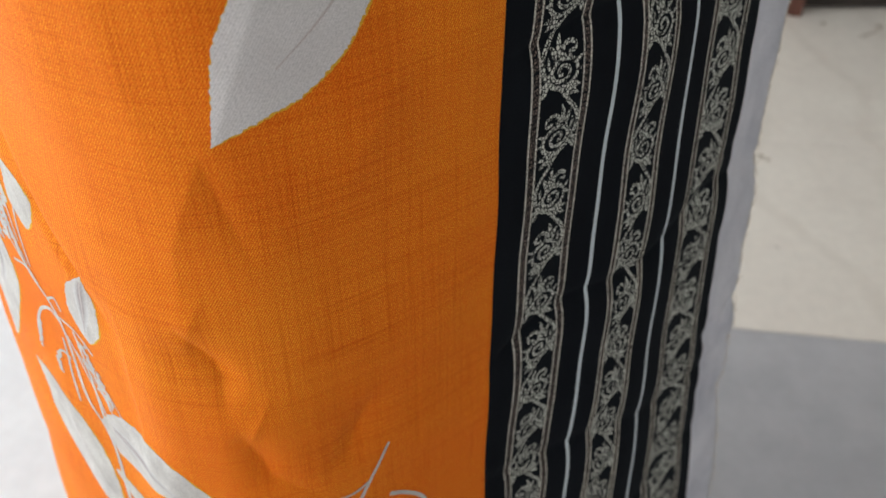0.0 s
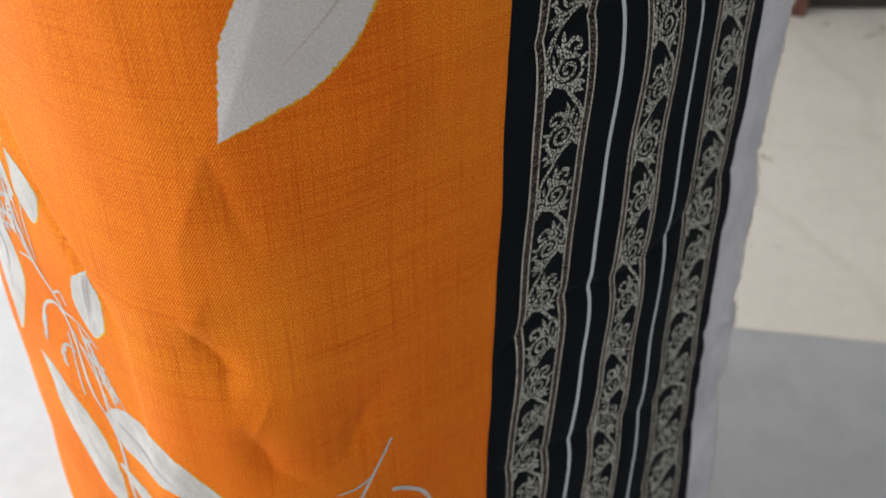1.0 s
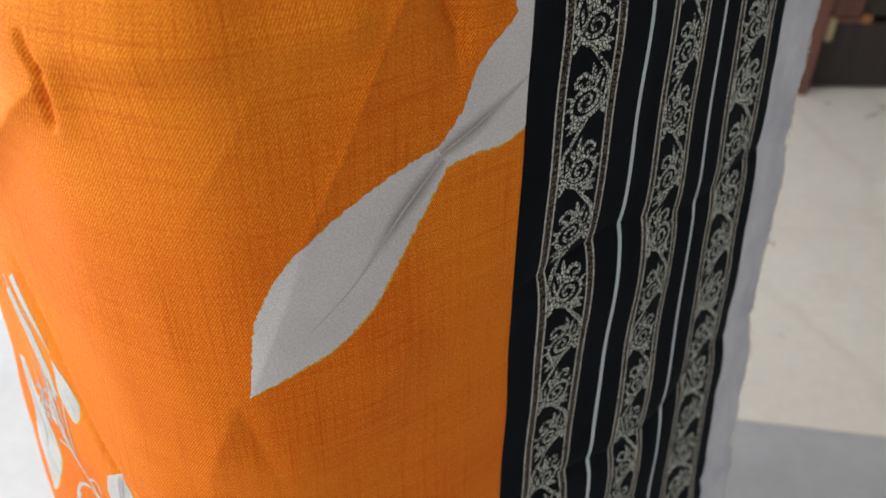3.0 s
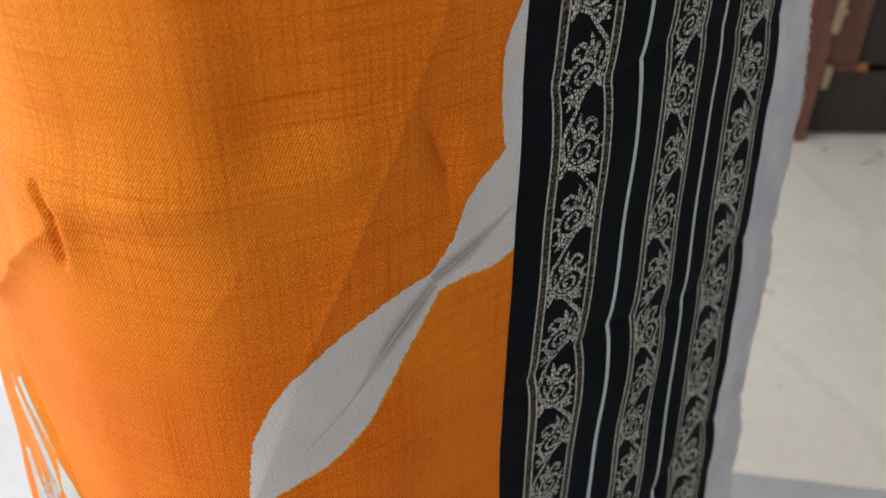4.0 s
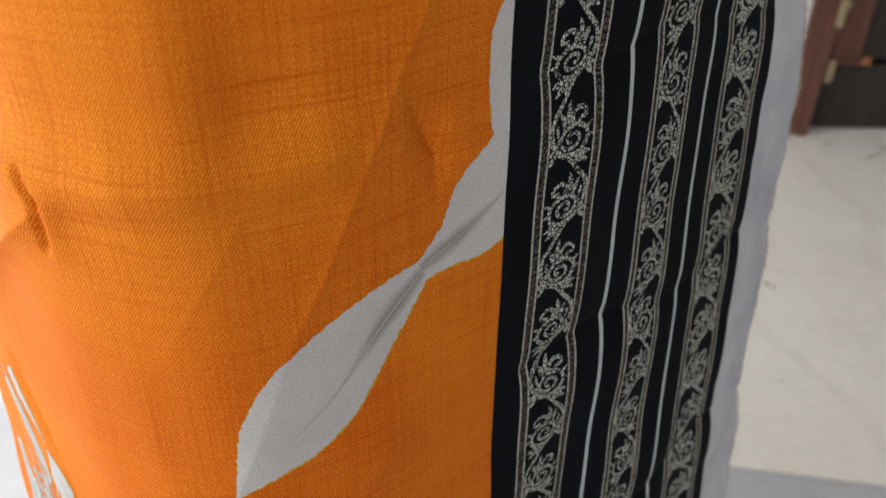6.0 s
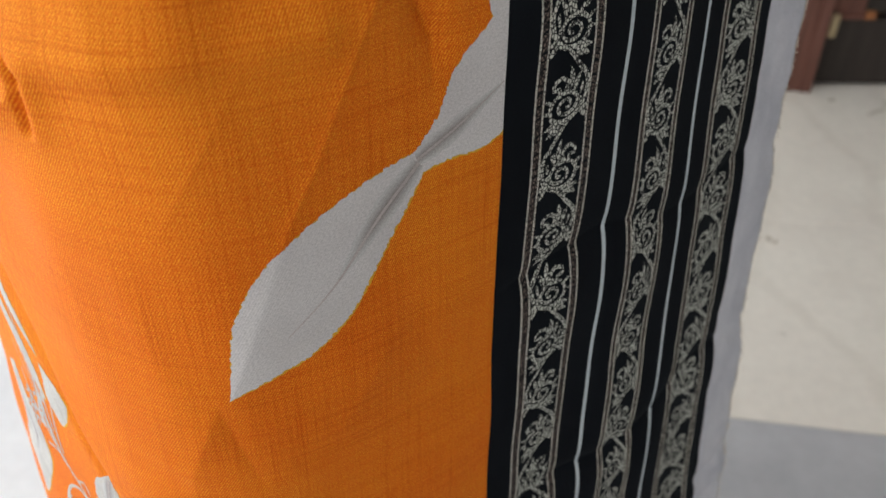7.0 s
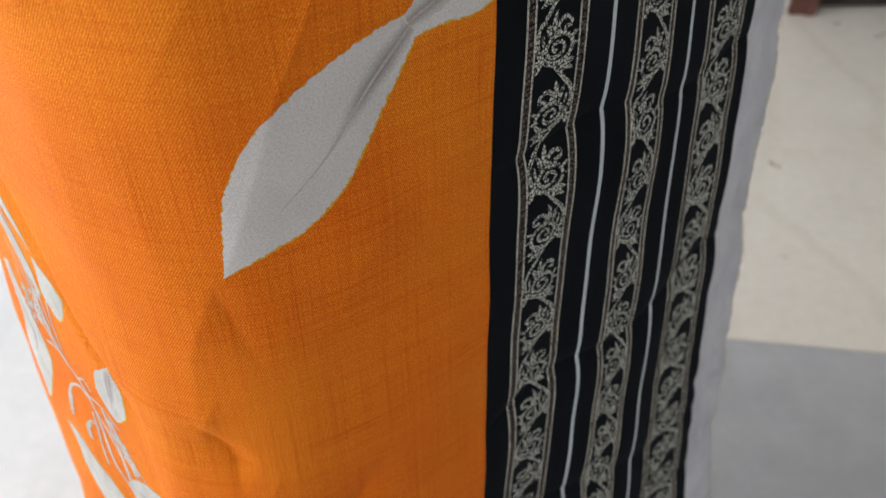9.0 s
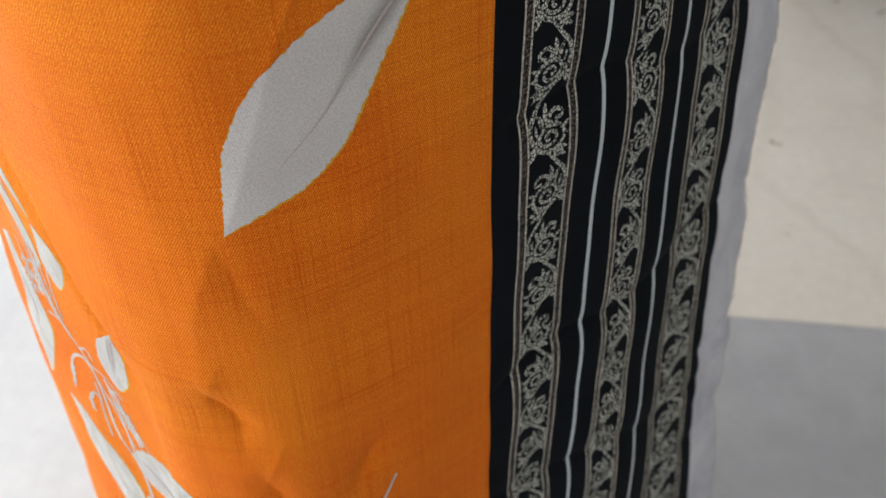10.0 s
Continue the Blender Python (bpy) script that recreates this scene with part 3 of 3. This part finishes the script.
# flowering sprig on the flank
def sprig():
    pale = LEAF_PALE
    stems = Print(0.00019)
    stems.curve(mm((-128, 588), (-112, 556), (-101, 521), (-88.5, 503), (-84, 466), (-77, 447), (-77, 400), (-70, 350)), 0.0014, 0.0018)
    stems.curve(mm((-101, 530), (-108, 560), (-115, 585)), 0.0008)
    stems.curve(mm((-97, 521), (-99, 540), (-96, 556)), 0.0009)
    stems.curve(mm((-100, 524), (-113, 546), (-126, 560)), 0.0006)
    stems.curve(mm((-96, 514), (-106, 527), (-116, 538)), 0.0009)
    stems.curve(mm((-99, 521), (-110, 545), (-121, 570)), 0.0007)
    stems.curve(mm((-97, 517), (-112, 534), (-122, 548)), 0.0007)
    stems.curve(mm((-95, 514), (-101, 519), (-109, 518)), 0.0012)
    stems.curve(mm((-92, 509), (-86, 513), (-84, 508)), 0.0011)
    stems.curve(mm((-88, 500.5), (-93, 503.5), (-101, 498), (-106.5, 487), (-107, 477)), 0.0017, 0.0013)
    stems.curve(mm((-80, 501), (-78, 483), (-76.5, 469), (-76.5, 449)), 0.0012, 0.0014)
    stems.curve(mm((-90, 491), (-89.5, 474), (-89, 459)), 0.0012, 0.0010)
    stems.curve(mm((-88, 482), (-92, 483), (-95.5, 480), (-96, 471)), 0.0014, 0.0010)
    stems.curve(mm((-88, 503), (-78, 502), (-71, 495)), 0.0012)
    stems.curve(mm((-86, 495), (-76, 470), (-70, 440)), 0.0009)
    stems.curve(mm((-85, 492), (-72, 473), (-66, 452)), 0.0006)
    stems.curve(mm((-84, 490), (-70, 478), (-62, 466)), 0.0006)
    stems.out("printed_stem", pale, field, "white printed stem with curled tendrils")
    fluff = Print(0.00020)
    for k in range(70):
        a, b = random.random(), random.random()
        u, z = -0.122 + 0.017 * a, 0.519 + 0.010 * a + 0.018 * b
        fluff.leaf([(u, z), (u + random.uniform(-0.0015, 0.0015), z + random.uniform(0.001, 0.003))], [0.0002, 0.0010, 0.0002], n=4, cells=2)
    for k in range(60):
        a = random.random()
        u, z = -0.078 + 0.008 * a + random.uniform(-0.003, 0.003), 0.498 - 0.026 * a + random.uniform(-0.003, 0.003)
        fluff.leaf([(u, z), (u + random.uniform(-0.001, 0.002), z - random.uniform(0.001, 0.003))], [0.0002, 0.0008, 0.0002], n=4, cells=2)
    for u0, z0, u1, z1 in ((-0.105, 0.490, -0.107, 0.476), (-0.0955, 0.480, -0.096, 0.471)):
        for k in range(16):
            a = k / 15
            u, z = u0 + (u1 - u0) * a + random.uniform(-0.0012, 0.0012), z0 + (z1 - z0) * a
            fluff.leaf([(u - 0.0008, z), (u, z + 0.0003), (u + 0.0008, z)], [0.0002, 0.0009, 0.0002], n=3, cells=2)
    fluff.out("printed_blossom", pale, field, "feathery white printed blossom")
    big_leaf("printed_leaf", mm((-127, 582), (-113, 564), (-103, 545)), [0.0046, 0.0046, 0.0036, 0.0008], [(mm((-125, 580), (-113, 564), (-104, 547)), 0.0006)], material=pale)
    big_leaf("printed_leaf", mm((-118, 593), (-107, 580), (-99, 569)), [0.0034, 0.0020, 0.0002], [], material=pale)
    big_leaf("printed_leaf", mm((-99, 566), (-93.5, 553), (-91.5, 540)), [0.0002, 0.0036, 0.0066, 0.0080, 0.0055, 0.0008], [(mm((-95, 562), (-92, 550)), 0.0004)], material=pale)
    big_leaf("printed_leaf", mm((-65, 534), (-68, 520), (-70, 502)), [0.0002, 0.0060, 0.0078, 0.0072, 0.0006], [(mm((-65, 532), (-67, 520), (-71, 505)), 0.0009)], material=pale)
    big_leaf("printed_leaf", mm((-121, 460), (-107, 445), (-96, 421), (-85, 390)), [0.0002, 0.0082, 0.0144, 0.0148, 0.0105, 0.0005], [(mm((-112, 456), (-99, 438), (-86, 406)), 0.0008)], material=pale)
    big_leaf("printed_leaf", mm((-77, 447), (-58, 453), (-38, 452), (-8, 432)), [0.0085, 0.0150, 0.0155, 0.0120, 0.0065, 0.0004], [(mm((-72, 456), (-56, 453), (-34, 446)), 0.0010)], material=pale)
    big_leaf("printed_leaf", mm((-80, 425), (-66, 405), (-58, 380)), [0.0010, 0.0050, 0.0070, 0.0004], [], material=pale)
    big_leaf("printed_leaf", mm((-138, 541), (-125, 513), (-132, 489), (-145, 455)), [0.0050, 0.0110, 0.0125, 0.0100, 0.0006], [(mm((-136, 538), (-124, 513), (-131, 490), (-143, 462)), 0.0009)], material=pale)
    twig = Print(0.00026)
    twig.curve(mm((46.4, 458.5), (41.7, 449.5), (35.8, 440), (29, 430)), 0.0011, 0.0018)
    twig.curve(mm((37, 442), (30, 440), (22, 441)), 0.0014, 0.0006)
    twig.curve(mm((45.5, 429), (53, 424), (61, 415), (66, 400)), 0.0020, 0.0016)
    twig.out("printed_twig", pale, field, "white printed bare twig")


sprig()


# ---- scrollwork bands of the border ----
def half_scroll(p, c, half, zc, length, s):
    """One spiral of the vine with its leaves on a band centred on u = c; s: the side on which the stem passes."""
    w = half / 0.009 * 0.001

    def q(a, b):
        return (c + s * 1.12 * a * half, zc + (0.5 - b) * length)

    def stroke(pairs, w0, w1, n=5):
        p.curve([q(a, b) for a, b in pairs], 0.93 * w0 * w, 0.93 * w1 * w, n)

    def blade(a0, b0, a1, b1, wd, bend=0.05):
        p.leaf([q(a0, b0), q((a0 + a1) / 2 + bend, (b0 + b1) / 2), q(a1, b1)], [0.35 * w, 0.82 * wd * w, 0.74 * wd * w, 0.05 * w], n=4, cells=1)

    # stem across the band, down its side and round into the spiral
    stroke(((-0.22, -0.06), (0.10, 0.08), (0.42, 0.24), (0.72, 0.38), (0.86, 0.53), (0.83, 0.70)), 1.4, 2.1)
    stroke(((0.83, 0.70), (0.62, 0.84), (0.30, 0.94), (-0.10, 0.97), (-0.44, 0.93), (-0.64, 0.83), (-0.64, 0.70), (-0.42, 0.60)), 2.1, 1.6)
    stroke(((-0.42, 0.60), (-0.05, 0.565), (0.30, 0.61), (0.47, 0.71), (0.38, 0.82), (0.10, 0.87), (-0.18, 0.85), (-0.32, 0.77), (-0.22, 0.69), (0.02, 0.665), (0.18, 0.71), (0.14, 0.775), (0.0, 0.78)), 1.6, 1.3)
    # hooked leaf beside the stem
    stroke(((-0.08, 0.56), (0.0, 0.44), (-0.26, 0.355), (-0.55, 0.40), (-0.56, 0.49), (-0.38, 0.49)), 1.9, 1.3)
    # pointed leaves over the spiral
    for a0, b0, a1, b1, wd, bend in ((0.14, 0.54, 0.06, 0.22, 1.15, 0.06), (0.34, 0.58, 0.52, 0.34, 1.2, -0.06), (-0.30, 0.57, -0.34, 0.46, 0.8, 0.0), (0.58, 0.66, 0.62, 0.48, 0.8, 0.02)):
        blade(a0, b0, a1, b1, wd, bend)
    # lobes along the stem
    for a0, b0, a1, b1, wd in ((0.62, 0.80, 0.56, 0.68, 0.7), (-0.62, 0.66, -0.92, 0.60, 0.75), (-0.64, 0.78, -0.94, 0.78, 0.7), (0.20, 0.15, 0.40, 0.06, 0.6)):
        blade(a0, b0, a1, b1, wd, 0.02)
    # buds at the foot
    for a0, b0, a1, b1, wd in ((0.58, 0.86, 0.95, 0.86, 1.1), (0.60, 0.88, 0.88, 1.03, 1.2), (-0.34, 0.97, -0.86, 1.01, 1.2), (-0.36, 1.0, -0.78, 1.14, 1.2), (-0.2, 1.0, -0.48, 1.12, 0.9)):
        blade(a0, b0, a1, b1, wd)


def scroll_band(u0, u1, guard, phase, pitch=0.0248):
    c, half = (u0 + u1) / 2, (u1 - u0) / 2 - guard - 0.0004
    band = Print(0.00024)
    k, z = 0, Z_TOP - 0.012 - phase
    while z > 0.05:
        half_scroll(band, c, half, z, pitch, 1 if k % 2 == 0 else -1)
        z, k = z - pitch, k + 1
    band.out("scroll_vine", CREAM, border, "cream crackled scrolling vine")
    for a, side in ((u0, 1), (u1, -1)):
        lines = Print(0.00024)
        zz = np.arange(0.02, Z_TOP - 0.004, 0.0025)
        for off in (0.0004, guard - 0.0004):
            lines.ribbon([(a + side * off, z) for z in zz], 0.00085)
        rail = lines.out("guard_line", GUARD, border, "double cream guard line")
        beads = Print(0.00022)
        z = 0.02
        while z < Z_TOP - 0.006:
            h = random.uniform(0.0012, 0.0024)
            m0, m1 = a + side * 0.0009, a + side * (guard - 0.0009)
            tilt = random.uniform(0.0003, 0.0012)
            beads.grid([[(m0, z), (m1, z + tilt)], [(m0, z + h), (m1, z + h + tilt)]])
            z += h + random.uniform(0.0003, 0.0008)
        beads.out("beading", BEAD, rail, "brown broken bead pattern")


scroll_band(0.1085, 0.1372, 0.0044, 0.0241)
scroll_band(0.1655, 0.1905, 0.0036, 0.0237)
scroll_band(0.2165, 0.2475, 0.0040, 0.0300)
for u, w in ((0.1520, 0.0021), (0.2040, 0.0019)):
    line = Print(0.00022)
    line.ribbon([(u + 0.0004 * noise.noise((z * 40, u * 90, 0.5)), z) for z in np.arange(0.02, Z_TOP - 0.004, 0.0025)], w)
    line.out("pale_stripe", LINE, border, "pale blue-white stripe")


# loose threads along the frayed edge
def threads():
    bm = bmesh.new()
    for k in range(1500):
        z = random.uniform(0.05, Z_TOP - 0.01)
        u = E_WHITE + float(fray(np.array([[z]]))[0, 0]) - 0.0006
        du, dz, length = random.uniform(0.3, 1.0), random.uniform(-0.9, 0.7), random.choice((0.0012, 0.0018, 0.0025, 0.004)) * random.uniform(0.6, 1.5)
        line = []
        for i in range(4):
            s = i / 3
            line.append(Vector(surface(u + du * length * s, z + dz * length * s * (1 + 0.6 * s), 0.0003 * math.sin(3 * s + k))))
        r = 0.00014
        rings = [[bm.verts.new(v + Vector((r * math.cos(a), 0, r * math.sin(a)))) for a in (0, 2.1, 4.2)] for v in line]
        for a, b in zip(rings, rings[1:]):
            for i in range(3):
                bm.faces.new((a[i], a[(i + 1) % 3], b[(i + 1) % 3], b[i]))
    ob = part("loose_threads", bm, THREAD, selvage, "short frayed white threads")
    tagged(ob, kind="stuff")


threads()


# ---- floor tiles ----
def tile(corners, material, label):
    """A slab over four corners (x, y), with eased top edges, top at z = 0."""
    c = np.array(corners, float)
    mid = c.mean(axis=0)
    bm = bmesh.new()
    low = [bm.verts.new((x, y, -0.012)) for x, y in c]
    side = [bm.verts.new((x, y, -0.0012)) for x, y in c]
    inner = c + (mid - c) / np.linalg.norm(mid - c, axis=1)[:, None] * 0.0018
    top = [bm.verts.new((x, y, 0.0)) for x, y in inner]
    for i in range(4):
        j = (i + 1) % 4
        bm.faces.new((low[i], low[j], side[j], side[i]))
        bm.faces.new((side[i], side[j], top[j], top[i]))
    bm.faces.new(top)
    bm.faces.new(low[::-1])
    return part("tile", bm, material, floor, label)


GREY_LABEL, CREAM_LABEL, LIT_LABEL = "grey marble tile", "cream marble tile with brown stains", "marble slab coloured white to look brightly daylit"


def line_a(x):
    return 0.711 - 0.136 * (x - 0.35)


def line_b(x):
    return 1.126 - 0.065 * (x - 0.522)


G = 0.0005
COLUMNS = [-0.30, 0.12, 1.02, 1.92, 2.4]
for x0, x1 in zip(COLUMNS, COLUMNS[1:]):
    a, b = x0 + G, x1 - G
    tile([(a, line_b(a) + G), (b, line_b(b) + G), (b, 1.70), (a, 1.70)], CREAM_MARBLE, CREAM_LABEL)
    tile([(a, line_a(a) + G), (b, line_a(b) + G), (b, line_b(b) - G), (a, line_b(a) - G)], CREAM_MARBLE, CREAM_LABEL)
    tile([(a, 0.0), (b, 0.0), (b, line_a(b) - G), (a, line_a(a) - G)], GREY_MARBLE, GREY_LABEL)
# left floor, whitened in its colour to pass for overexposed daylight
tile([(-1.5, 0.0), (-0.30 - G, 0.0), (-0.30 - G, 1.70), (-1.5, 1.70)], LIT_MARBLE, LIT_LABEL)
for y0 in (-0.6, -1.2, -1.8, -2.4):
    for x0 in (-1.5, -0.9, -0.3, 0.3, 0.9, 1.5, 2.1):
        tile([(x0 + G, max(y0, -2.2) + G), (x0 + 0.6 - G, max(y0, -2.2) + G), (x0 + 0.6 - G, y0 + 0.6 - G), (x0 + G, y0 + 0.6 - G)], GREY_MARBLE, GREY_LABEL)


# stains on the cream tiles
def stain(x, y, rx, ry, turn):
    bm = bmesh.new()
    ring = []
    for k in range(28):
        a = 2 * math.pi * k / 28
        r = 1 + 0.45 * noise.noise((math.cos(a) * 1.7 + x * 9, math.sin(a) * 1.7, y * 7))
        v = Vector((rx * r * math.cos(a), ry * r * math.sin(a), 0))
        v.rotate(Euler((0, 0, radians(turn))))
        ring.append(bm.verts.new((x + v.x, y + v.y, 0.0004)))
    bm.faces.new(ring)
    part("floor_stain", bm, STAIN, floor, "small brown stain")


for x, y, rx, ry, turn in ((0.489, 1.077, 0.004, 0.008, 20), (0.497, 1.070, 0.005, 0.003, 60), (0.820, 1.500, 0.030, 0.003, 30), (0.850, 1.530, 0.006, 0.010, 10), (0.745, 1.545, 0.008, 0.005, 0)):
    stain(x, y, rx, ry, turn)
